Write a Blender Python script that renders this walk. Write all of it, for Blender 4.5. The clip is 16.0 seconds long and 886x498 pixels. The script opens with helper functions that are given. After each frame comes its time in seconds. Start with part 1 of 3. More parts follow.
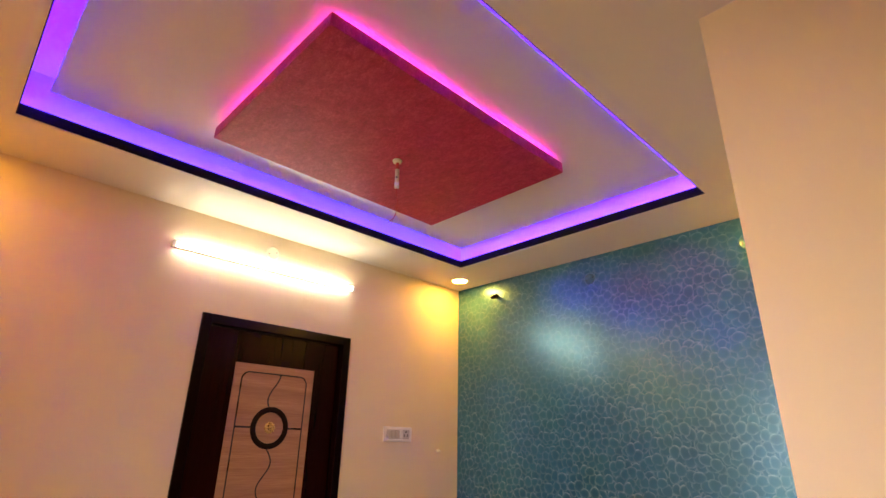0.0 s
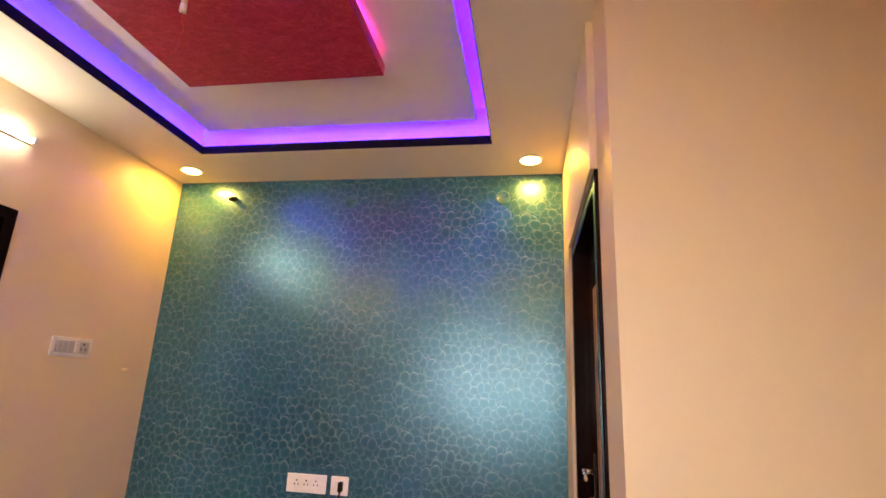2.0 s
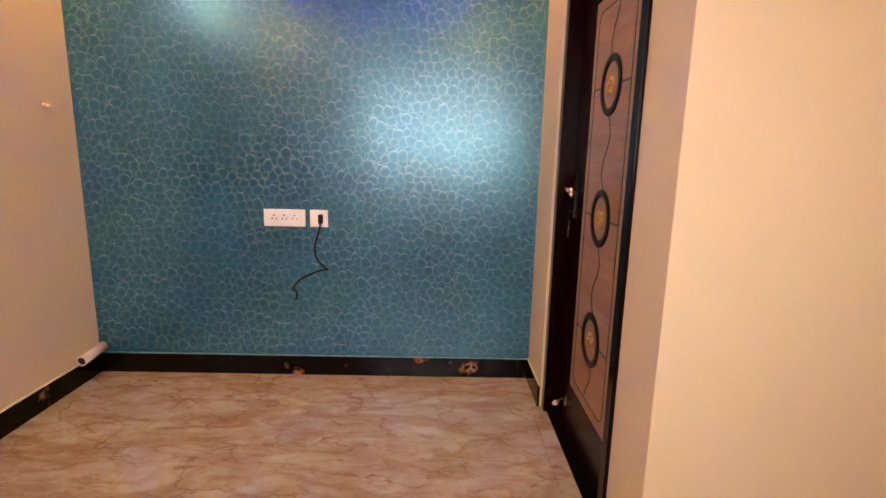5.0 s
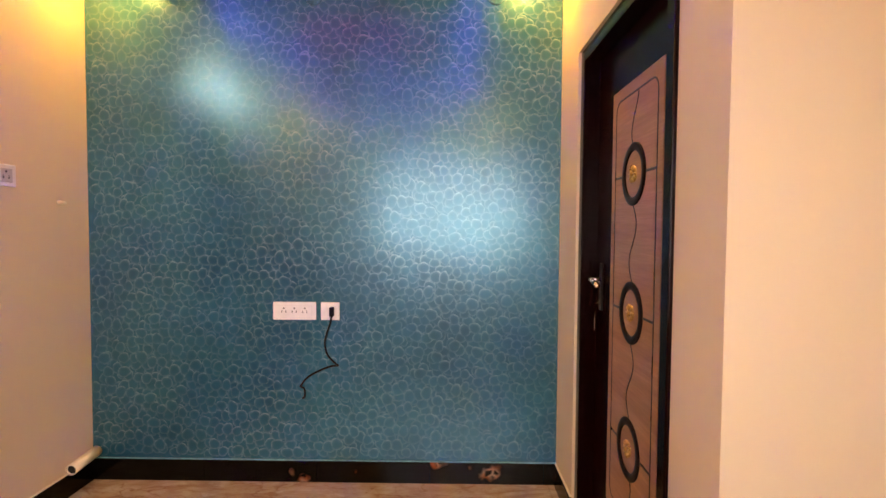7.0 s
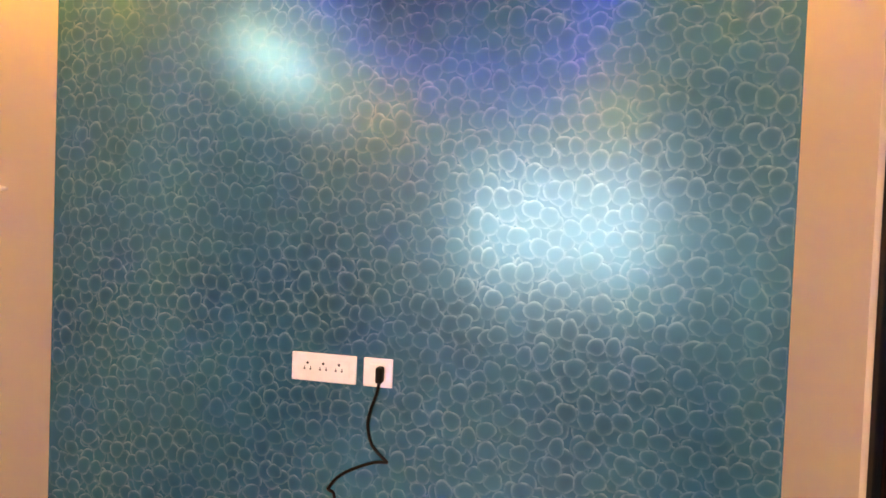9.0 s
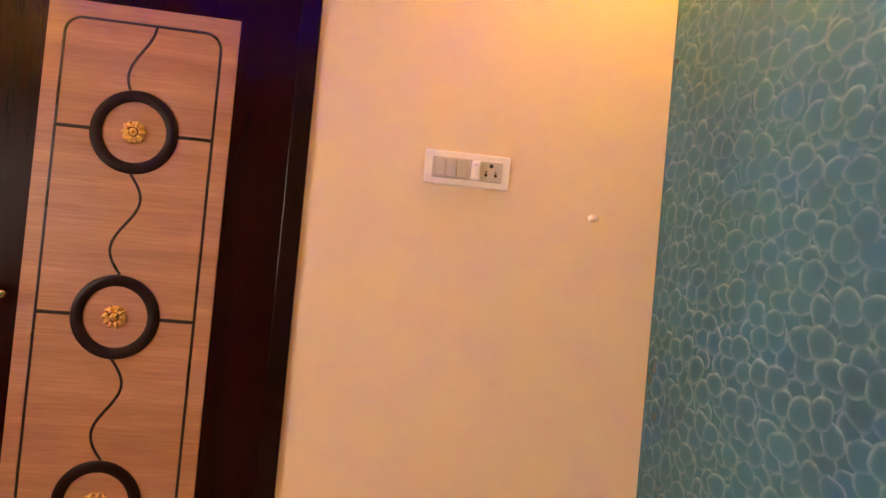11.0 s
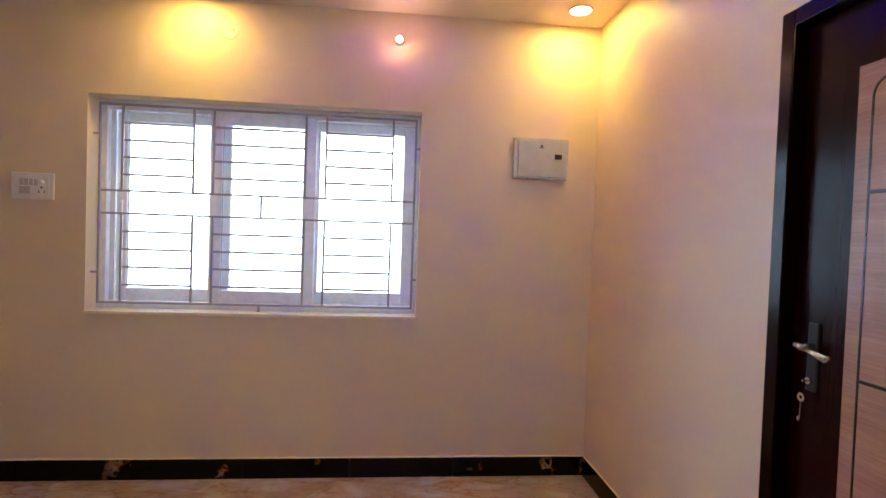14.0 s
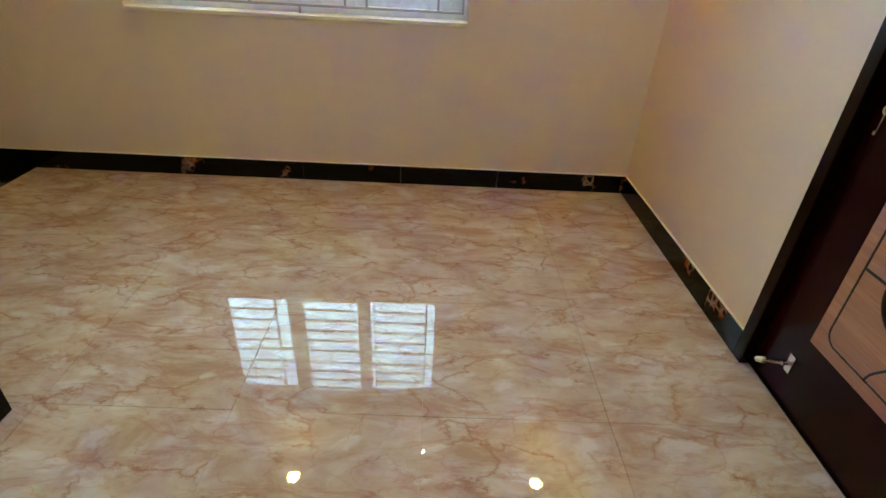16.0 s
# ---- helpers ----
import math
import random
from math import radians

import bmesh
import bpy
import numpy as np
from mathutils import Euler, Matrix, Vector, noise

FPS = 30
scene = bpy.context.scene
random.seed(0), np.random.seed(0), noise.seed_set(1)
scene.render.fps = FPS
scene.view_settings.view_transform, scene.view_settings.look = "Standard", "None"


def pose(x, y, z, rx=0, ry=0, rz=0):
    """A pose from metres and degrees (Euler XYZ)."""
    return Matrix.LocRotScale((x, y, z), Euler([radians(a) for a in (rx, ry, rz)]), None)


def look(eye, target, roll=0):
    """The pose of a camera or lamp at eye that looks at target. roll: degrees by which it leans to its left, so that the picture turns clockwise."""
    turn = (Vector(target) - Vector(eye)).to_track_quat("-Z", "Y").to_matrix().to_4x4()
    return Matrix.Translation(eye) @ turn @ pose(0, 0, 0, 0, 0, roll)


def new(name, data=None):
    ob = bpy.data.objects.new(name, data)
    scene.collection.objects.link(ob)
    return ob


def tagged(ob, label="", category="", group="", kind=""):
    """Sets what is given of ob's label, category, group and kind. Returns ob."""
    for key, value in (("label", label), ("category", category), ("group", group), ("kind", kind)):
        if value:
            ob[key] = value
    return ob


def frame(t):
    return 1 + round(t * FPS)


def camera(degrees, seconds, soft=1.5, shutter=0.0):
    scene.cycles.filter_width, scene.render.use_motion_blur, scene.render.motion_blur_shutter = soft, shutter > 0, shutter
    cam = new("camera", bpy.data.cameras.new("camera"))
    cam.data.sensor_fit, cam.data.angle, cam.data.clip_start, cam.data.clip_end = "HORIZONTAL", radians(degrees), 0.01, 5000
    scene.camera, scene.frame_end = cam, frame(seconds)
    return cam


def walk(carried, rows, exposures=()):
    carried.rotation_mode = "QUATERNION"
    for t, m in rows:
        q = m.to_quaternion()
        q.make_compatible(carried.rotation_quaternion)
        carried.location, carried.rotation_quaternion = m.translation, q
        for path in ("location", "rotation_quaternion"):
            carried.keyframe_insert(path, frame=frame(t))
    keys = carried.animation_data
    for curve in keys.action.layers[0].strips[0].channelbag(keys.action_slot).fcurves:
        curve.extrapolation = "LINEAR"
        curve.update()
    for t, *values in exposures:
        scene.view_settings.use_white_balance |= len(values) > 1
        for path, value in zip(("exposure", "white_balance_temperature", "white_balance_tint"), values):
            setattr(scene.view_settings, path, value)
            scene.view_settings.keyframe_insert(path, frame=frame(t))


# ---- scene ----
PATH = [
    (0, (2.814, -2.899, 1.493), (1.47, -1.604, 2.211), 1.2),
    (0.5, (2.665, -2.84, 1.509), (1.535, -1.353, 2.223), 3.1),
    (1, (2.506, -2.852, 1.494), (1.682, -1.159, 2.17), 3.7),
    (1.5, (2.388, -2.895, 1.497), (1.867, -1.061, 2.1), 3.5),
    (2, (2.282, -2.855, 1.459), (1.945, -0.951, 1.97), 2.5),
    (2.5, (2.183, -2.711, 1.428), (1.919, -0.754, 1.747), 1.7),
    (3, (2.111, -2.652, 1.372), (1.968, -0.658, 1.44), 1.6),
    (3.5, (2.032, -2.688, 1.328), (2.035, -0.694, 1.176), 2.3),
    (4, (1.993, -2.731, 1.285), (2.06, -0.759, 0.96), 2.2),
    (4.2, (1.971, -2.757, 1.277), (2.044, -0.8, 0.886), 2.1),
    (6.3, (1.891, -2.813, 1.361), (1.833, -0.829, 1.118), -0.2),
    (6.5, (1.891, -2.796, 1.357), (1.847, -0.803, 1.192), 0.2),
    (7, (1.892, -2.675, 1.349), (1.869, -0.677, 1.270), 0.4),
    (7.5, (1.907, -2.423, 1.357), (1.843, -0.425, 1.286), 0.8),
    (8, (1.894, -2.166, 1.348), (1.753, -0.172, 1.284), 1.2),
    (8.2, (1.877, -2.048, 1.355), (1.693, -0.057, 1.300), 1.3),
    (10.3, (1.585, -0.97, 1.36), (0.045, 0.29, 1.372), 4.0),
    (10.5, (1.557, -0.893, 1.34), (-0.231, 0.005, 1.355), 4.2),
    (11, (1.417, -0.767, 1.313), (-0.572, -0.564, 1.348), 5.3),
    (11.5, (1.21, -0.731, 1.345), (-0.727, -1.229, 1.331), 4.8),
    (12, (1.112, -0.668, 1.374), (-0.509, -1.84, 1.367), 4.4),
    (12.5, (1.08, -0.572, 1.397), (-0.078, -2.204, 1.409), 3.2),
    (13, (1.114, -0.522, 1.408), (0.394, -2.388, 1.416), 2.1),
    (13.5, (1.18, -0.467, 1.415), (0.781, -2.426, 1.397), 1.6),
    (14, (1.19, -0.452, 1.42), (0.996, -2.442, 1.367), 2.0),
    (14.5, (1.182, -0.457, 1.374), (1.075, -2.442, 1.153), 2.1),
    (15, (1.213, -0.445, 1.336), (1.106, -2.378, 0.832), 2.4),
    (15.5, (1.18, -0.466, 1.357), (1.114, -2.298, 0.556), 2.9),
    (16, (1.194, -0.462, 1.32), (1.147, -2.174, 0.287), 3.2),
]
EXPOSURES = [(0.0, 0.58, 7900, 25), (2.5, 0.6, 7700, 29), (4.0, 0.84, 7600, 29), (7.0, 0.86, 7600, 31), (8.2, 1.14, 7900, 35), (10.3, 1.3, 8600, 35), (11.5, 1.36, 9300, 29), (11.8, 1.2, 4750, 30),
             (12.1, 1.08, 4800, 32), (12.5, 0.84, 5050, 36), (13.0, 0.6, 5400, 29), (13.5, 0.58, 5200, 14), (14.5, 0.8, 4850, 6), (15.0, 0.9, 4820, -9), (16.0, 0.95, 4850, -13)]
cam = camera(81.6, 16.0)
walk(cam, [(t, look(eye, target, roll)) for t, eye, target, roll in PATH], EXPOSURES)

# ---- world and light ----
world = bpy.data.worlds.new("world")
scene.world = world
world.use_nodes = True
sky = world.node_tree.nodes.new("ShaderNodeTexSky")
sky.sky_type = "NISHITA"
sky.sun_disc = False
sky.sun_elevation, sky.sun_rotation = radians(50), radians(20)
back = world.node_tree.nodes["Background"]
back.inputs["Strength"].default_value = 0.12
world.node_tree.links.new(sky.outputs[0], back.inputs[0])


def lamp(name, kind, m, energy, color, **sizes):
    data = bpy.data.lights.new(name, kind)
    data.energy, data.color = energy, color
    if kind == "AREA":
        data.shape = "RECTANGLE"
        data.size, data.size_y = sizes["size"], sizes["size_y"]
        data.spread = radians(sizes["spread"])
    if kind == "SUN":
        data.angle = radians(sizes["angle"])
    ob = new(name, data)
    ob.matrix_world = m
    return ob


lamp("sky_light", "AREA", look((1.95, -4.0, 1.36), (1.35, -0.6, 0.5)), 43.0, (0.97, 1.0, 0.98), size=3.6, size_y=1.9, spread=110)
lamp("sun", "SUN", look((3, 9, 12), (0, 0, 0)), 2.0, (1.0, 0.95, 0.88), angle=0.5)
TUBE, DOWN, COVE, PINK, SPOT = 37.0, 172.0, 240.0, 38.0, 110.0

# ---- plan ----
E, S, H, TOP = 2.466, -3.43, 2.679, 2.97       # east wall, south wall, false ceiling, slab
NIB, FAR = -1.562, 4.4                           # corner of the inner room, far east wall
T = 0.2                                         # wall thickness
WX0, WX1, WZ0, WZ1 = 1.048, 2.862, 0.938, 2.126  # window opening
D1 = (-1.955, -1.011)                            # door openings along y
D2 = (-1.305, -0.345)
DH = 2.137
TX0, TX1, TY0, TY1 = 0.418, 2.085, -2.935, -0.41  # opening of the ceiling tray
RX0, RX1, RY0, RY1 = 0.772, 1.676, -2.305, -1.03  # red panel
E2 = 2.490                                      # east wall south of its door
CEND = 2.71                                     # east edge of the false ceiling


# ---- materials ----
def material(name):
    m = bpy.data.materials.new(name)
    m.use_nodes = True
    nt = m.node_tree
    return m, nt, nt.nodes["Principled BSDF"]


def node(nt, kind, **values):
    n = nt.nodes.new(kind)
    for k, v in values.items():
        n.inputs[k].default_value = v
    return n


def coords(nt, kind="Object", scale=(1, 1, 1), turn=(0, 0, 0)):
    c = nt.nodes.new("ShaderNodeTexCoord")
    mp = nt.nodes.new("ShaderNodeMapping")
    mp.inputs["Scale"].default_value = scale
    mp.inputs["Rotation"].default_value = turn
    nt.links.new(c.outputs[kind], mp.inputs[0])
    return mp.outputs[0]


def noise_tex(nt, vec, scale, detail=4.0, rough=0.55, distortion=0.0):
    n = node(nt, "ShaderNodeTexNoise", Scale=scale, Detail=detail, Roughness=rough, Distortion=distortion)
    nt.links.new(vec, n.inputs["Vector"])
    return n.outputs["Fac"]


def ramp(nt, fac, *stops):
    r = nt.nodes.new("ShaderNodeValToRGB")
    els = r.color_ramp.elements
    while len(els) < len(stops):
        els.new(0.5)
    for e, (p, c) in zip(els, stops):
        e.position = p
        e.color = (*c, 1) if not isinstance(c, (int, float)) else (c, c, c, 1)
    nt.links.new(fac, r.inputs[0])
    return r.outputs[0]


def mix(nt, fac, a, b, mode="MIX"):
    n = nt.nodes.new("ShaderNodeMix")
    n.data_type, n.blend_type = "RGBA", mode
    for sock, v in ((n.inputs[0], fac), (n.inputs[6], a), (n.inputs[7], b)):
        if isinstance(v, bpy.types.NodeSocket):
            nt.links.new(v, sock)
        elif isinstance(v, (int, float)):
            sock.default_value = v
        else:
            sock.default_value = (*v, 1)
    return n.outputs[2]


def bump(nt, height, bsdf, strength=0.1, distance=0.01):
    b = node(nt, "ShaderNodeBump", Strength=strength, Distance=distance)
    nt.links.new(height, b.inputs["Height"])
    nt.links.new(b.outputs[0], bsdf.inputs["Normal"])


def plain(name, color, rough=0.4, metal=0.0, vary=0.06, scale=25.0, relief=0.02, coat=0.0, spec=0.5):
    """A painted, moulded or metal surface with slight unevenness."""
    m, nt, b = material(name)
    v = coords(nt)
    f = noise_tex(nt, v, scale)
    c = mix(nt, ramp(nt, f, (0.3, 0.0), (0.7, 1.0)), [x * (1 - vary) for x in color], [min(1, x * (1 + vary)) for x in color])
    nt.links.new(c, b.inputs["Base Color"])
    r = ramp(nt, noise_tex(nt, v, scale * 0.4), (0.3, max(0.0, rough - 0.06)), (0.7, min(1.0, rough + 0.06)))
    nt.links.new(r, b.inputs["Roughness"])
    b.inputs["Metallic"].default_value = metal
    b.inputs["Coat Weight"].default_value = coat
    b.inputs["Specular IOR Level"].default_value = spec
    if relief:
        bump(nt, noise_tex(nt, v, scale * 6), b, relief, 0.002)
    return m


def glow(name, color, strength):
    m, nt, b = material(name)
    b.inputs["Base Color"].default_value = (0.8, 0.8, 0.8, 1)
    b.inputs["Emission Color"].default_value = (*color, 1)
    b.inputs["Emission Strength"].default_value = strength
    m.cycles.emission_sampling = "FRONT"
    return m


def wall_paint(name, color, rough=0.5):
    """Rolled emulsion over plaster: slow unevenness, faint smudges, roller stipple."""
    m, nt, b = material(name)
    v = coords(nt)
    slow = noise_tex(nt, v, 1.3, 3.0)
    c = mix(nt, ramp(nt, slow, (0.3, 0.0), (0.7, 1.0)), [x * 0.965 for x in color], color)
    smudge = ramp(nt, noise_tex(nt, v, 5.0, 6.0, 0.7, 0.4), (0.62, 0.0), (0.78, 1.0))
    c = mix(nt, mix(nt, 0.12, (0, 0, 0), smudge), c, [x * 0.85 for x in color])
    nt.links.new(c, b.inputs["Base Color"])
    b.inputs["Roughness"].default_value = rough
    bump(nt, noise_tex(nt, v, 5.0, 2.0), b, 0.06, 0.01)
    return m


def sponge_blue(dab=False):
    """Pearl blue paint; with dab, one round sponge dab: a darker middle and a soft pale rim, palest along its upper
    arc.
    """
    m, nt, b = material("sponge_dab_paint" if dab else "sponged_blue_paint")
    geo = nt.nodes.new("ShaderNodeNewGeometry")
    v = geo.outputs["Position"]
    tone = mix(nt, ramp(nt, noise_tex(nt, v, 1.4, 4.0, 0.6), (0.35, 0.0), (0.65, 1.0)), SPONGE[0], SPONGE[1])
    blots = ramp(nt, noise_tex(nt, v, 18.0, 1.0, 0.5), (0.25, 0.88), (0.75, 1.05))
    tone = mix(nt, 1.0, tone, blots, "MULTIPLY")
    if dab:
        own = ramp(nt, geo.outputs["Random Per Island"], (0.0, 0.95), (1.0, 1.05))
        tone = mix(nt, 1.0, tone, own, "MULTIPLY")
        uv = nt.nodes.new("ShaderNodeTexCoord").outputs["UV"]
        sep = nt.nodes.new("ShaderNodeSeparateXYZ")
        nt.links.new(uv, sep.inputs[0])
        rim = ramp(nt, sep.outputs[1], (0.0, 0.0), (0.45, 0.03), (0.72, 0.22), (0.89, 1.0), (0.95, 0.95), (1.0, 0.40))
        # rim weight by angle, the same for every dab: most at the top, least at the bottom
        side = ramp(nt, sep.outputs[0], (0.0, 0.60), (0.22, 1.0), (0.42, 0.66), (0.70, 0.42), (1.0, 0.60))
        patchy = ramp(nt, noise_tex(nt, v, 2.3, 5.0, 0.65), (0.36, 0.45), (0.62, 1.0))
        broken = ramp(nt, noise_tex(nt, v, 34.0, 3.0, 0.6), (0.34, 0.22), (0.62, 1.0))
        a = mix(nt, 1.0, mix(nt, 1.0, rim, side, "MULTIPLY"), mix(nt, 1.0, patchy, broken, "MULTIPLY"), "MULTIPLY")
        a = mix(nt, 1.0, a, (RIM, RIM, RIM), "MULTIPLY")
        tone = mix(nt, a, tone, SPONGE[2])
    nt.links.new(tone, b.inputs["Base Color"])
    b.inputs["Metallic"].default_value = 0.4
    b.inputs["Roughness"].default_value = 0.27
    b.inputs["IOR"].default_value = 2.1
    b.inputs["Specular IOR Level"].default_value = 0.5
    b.inputs["Specular Tint"].default_value = (0.71, 0.96, 0.98, 1)
    return m


def wood(name, dark, light, rough, along=(1.2, 26.0, 26.0), coat=0.3, figure=0.5, spec=0.5):
    """Veneer with stretched grain and a slower figure."""
    m, nt, b = material(name)
    v = coords(nt, scale=along)
    fine = noise_tex(nt, v, 6.0, 6.0, 0.65, 0.3)
    wide = noise_tex(nt, coords(nt, scale=[a * 0.25 for a in along]), 2.4, 3.0, 0.5, 0.8)
    f = mix(nt, figure, fine, wide)
    c = ramp(nt, f, (0.32, dark), (0.52, [0.5 * (p + q) for p, q in zip(dark, light)]), (0.68, light))
    nt.links.new(c, b.inputs["Base Color"])
    b.inputs["Roughness"].default_value = rough
    b.inputs["Coat Weight"].default_value = coat
    b.inputs["Coat Roughness"].default_value = 0.12
    b.inputs["Specular IOR Level"].default_value = spec
    bump(nt, fine, b, 0.06, 0.002)
    return m


def marble_tile():
    """Polished cream vitrified tile: tan clouds, pale pebbles, broken rust veins."""
    m, nt, b = material("cream_marble_tile")
    geo = nt.nodes.new("ShaderNodeNewGeometry")

    def place(scale, turn):
        mp = nt.nodes.new("ShaderNodeMapping")
        mp.inputs["Scale"].default_value = scale
        mp.inputs["Rotation"].default_value = (0, 0, radians(turn))
        nt.links.new(geo.outputs["Position"], mp.inputs[0])
        return mp.outputs[0]

    v = place((1.0, 1.7, 1.0), 24)
    clouds = noise_tex(nt, v, 3.0, 7.0, 0.66, 0.9)
    base = ramp(nt, clouds, (0.28, (0.31, 0.195, 0.105)), (0.42, (0.41, 0.295, 0.18)), (0.56, (0.48, 0.38, 0.255)), (0.72, (0.54, 0.465, 0.35)))
    warp = node(nt, "ShaderNodeTexNoise", Scale=3.6, Detail=6.0, Roughness=0.6, Distortion=0.3)
    nt.links.new(v, warp.inputs["Vector"])

    def bent(amount):
        off = nt.nodes.new("ShaderNodeVectorMath")
        off.operation = "MULTIPLY_ADD"
        nt.links.new(warp.outputs["Color"], off.inputs[0])
        off.inputs[1].default_value = (amount, amount, 0.0)
        nt.links.new(v, off.inputs[2])
        return off.outputs[0]

    def crackle(scale, amount, wide):
        vo = nt.nodes.new("ShaderNodeTexVoronoi")
        vo.feature = "DISTANCE_TO_EDGE"
        vo.inputs["Scale"].default_value = scale
        nt.links.new(bent(amount), vo.inputs["Vector"])
        return ramp(nt, vo.outputs["Distance"], (0.0, 1.0), (wide * 0.3, 0.5), (wide, 0.0))

    pebble = nt.nodes.new("ShaderNodeTexVoronoi")
    pebble.inputs["Scale"].default_value = 7.5
    nt.links.new(bent(0.32), pebble.inputs["Vector"])
    pale = ramp(nt, pebble.outputs["Color"], (0.50, 0.0), (0.58, 1.0))
    pale = mix(nt, 1.0, pale, ramp(nt, pebble.outputs["Distance"], (0.30, 1.0), (0.50, 0.0)), "MULTIPLY")
    c = mix(nt, mix(nt, 0.5, (0, 0, 0), pale), base, (0.57, 0.50, 0.375))
    streak = ramp(nt, noise_tex(nt, place((1.0, 3.4, 1.0), 22), 2.6, 8.0, 0.72, 0.9), (0.50, 0.0), (0.61, 1.0))
    c = mix(nt, mix(nt, 0.7, (0, 0, 0), streak), c, (0.33, 0.19, 0.10))
    broken = ramp(nt, noise_tex(nt, v, 3.4, 4.0), (0.43, 0.0), (0.54, 1.0))
    line = mix(nt, 1.0, crackle(3.4, 0.42, 0.05), broken, "MULTIPLY")
    c = mix(nt, mix(nt, 0.78, (0, 0, 0), line), c, (0.28, 0.135, 0.06))
    rust = mix(nt, 1.0, crackle(3.4, 0.42, 0.22), ramp(nt, noise_tex(nt, v, 8.0, 5.0, 0.7), (0.57, 0.0), (0.64, 1.0)), "MULTIPLY")
    c = mix(nt, mix(nt, 0.8, (0, 0, 0), rust), c, (0.27, 0.13, 0.055))
    fine = mix(nt, 1.0, crackle(6.0, 0.34, 0.035), ramp(nt, noise_tex(nt, v, 4.4, 3.0), (0.43, 0.0), (0.53, 1.0)), "MULTIPLY")
    c = mix(nt, mix(nt, 0.52, (0, 0, 0), fine), c, (0.33, 0.175, 0.085))
    nt.links.new(c, b.inputs["Base Color"])
    nt.links.new(ramp(nt, noise_tex(nt, v, 12.0), (0.3, 0.012), (0.7, 0.03)), b.inputs["Roughness"])
    b.inputs["Specular IOR Level"].default_value = 0.5
    bump(nt, noise_tex(nt, geo.outputs["Position"], 4.0, 1.0), b, 0.012, 0.004)
    return m


def granite():
    """Polished black stone with scattered rust and pale veins."""
    m, nt, b = material("black_granite")
    v = coords(nt, "Object", scale=(1, 1, 1))
    rnd = nt.nodes.new("ShaderNodeObjectInfo")
    sh = nt.nodes.new("ShaderNodeVectorMath")
    sh.operation = "MULTIPLY_ADD"
    cmb = nt.nodes.new("ShaderNodeCombineXYZ")
    for i in range(3):
        nt.links.new(rnd.outputs["Random"], cmb.inputs[i])
    nt.links.new(cmb.outputs[0], sh.inputs[0])
    sh.inputs[1].default_value = (9.0, 13.0, 7.0)
    nt.links.new(v, sh.inputs[2])
    v = sh.outputs[0]
    patch = ramp(nt, noise_tex(nt, v, 5.5, 2.0), (0.62, 0.0), (0.70, 1.0))
    vo = nt.nodes.new("ShaderNodeTexVoronoi")
    vo.feature = "DISTANCE_TO_EDGE"
    vo.inputs["Scale"].default_value = 26.0
    nt.links.new(v, vo.inputs["Vector"])
    vein = ramp(nt, vo.outputs["Distance"], (0.0, 1.0), (0.10, 0.6), (0.22, 0.0))
    vein = mix(nt, 1.0, vein, patch, "MULTIPLY")
    hue = ramp(nt, noise_tex(nt, v, 14.0), (0.4, (0.42, 0.11, 0.03)), (0.6, (0.34, 0.22, 0.14)))
    c = mix(nt, vein, (0.004, 0.0035, 0.003), hue)
    nt.links.new(c, b.inputs["Base Color"])
    b.inputs["Roughness"].default_value = 0.10
    b.inputs["Specular IOR Level"].default_value = 0.16
    return m


def red_paper():
    m, nt, b = material("red_textured_paper")
    v = coords(nt, scale=(1, 1.6, 1), turn=(0, 0, radians(35)))
    f = noise_tex(nt, v, 55.0, 5.0, 0.7, 1.2)
    g = noise_tex(nt, v, 16.0, 4.0, 0.6, 0.6)
    c = ramp(nt, mix(nt, 0.4, f, g), (0.34, (0.30, 0.010, 0.036)), (0.5, (0.46, 0.022, 0.065)), (0.66, (0.60, 0.07, 0.12)))
    nt.links.new(c, b.inputs["Base Color"])
    b.inputs["Roughness"].default_value = 0.5
    b.inputs["Specular IOR Level"].default_value = 0.3
    bump(nt, f, b, 0.35, 0.004)
    return m


def glass():
    m, nt, b = material("window_glass")
    b.inputs["Base Color"].default_value = (0.95, 0.98, 0.97, 1)
    b.inputs["Roughness"].default_value = 0.0
    b.inputs["Transmission Weight"].default_value = 1.0
    b.inputs["IOR"].default_value = 1.02
    return m


SPONGE = ((0.010, 0.108, 0.188), (0.022, 0.180, 0.278), (0.42, 0.70, 0.78))
RIM = 0.50
cream = wall_paint("cream_wall_paint", (0.78, 0.615, 0.405))
cream_trim = plain("cream_gloss_paint", (0.80, 0.70, 0.50), 0.35)
white_ceiling = wall_paint("white_ceiling_paint", (0.80, 0.70, 0.57), 0.6)
blue = sponge_blue()
blue_dab = sponge_blue(dab=True)
blue_plate = plain("blue_plate_paint", (0.025, 0.12, 0.20), 0.35, vary=0.3, scale=60.0)
blue_plain = plain("blue_edge_paint", (0.10, 0.28, 0.36), 0.4, vary=0.3)
tile = marble_tile()
grout = plain("pale_grout", (0.45, 0.34, 0.24), 0.8)
black_stone = granite()
red = red_paper()
dark_wood = wood("dark_stained_wood", (0.006, 0.0006, 0.0008), (0.018, 0.0016, 0.0018), 0.24, (26.0, 1.2, 26.0), 0.0, spec=0.12)
frame_wood = wood("dark_frame_wood", (0.004, 0.0006, 0.0007), (0.008, 0.0010, 0.0012), 0.20, (26.0, 1.2, 26.0), 0.0, spec=0.15)
veneer = wood("light_teak_veneer", (0.29, 0.125, 0.060), (0.50, 0.265, 0.142), 0.40, (1.3, 26.0, 26.0), 0.1)
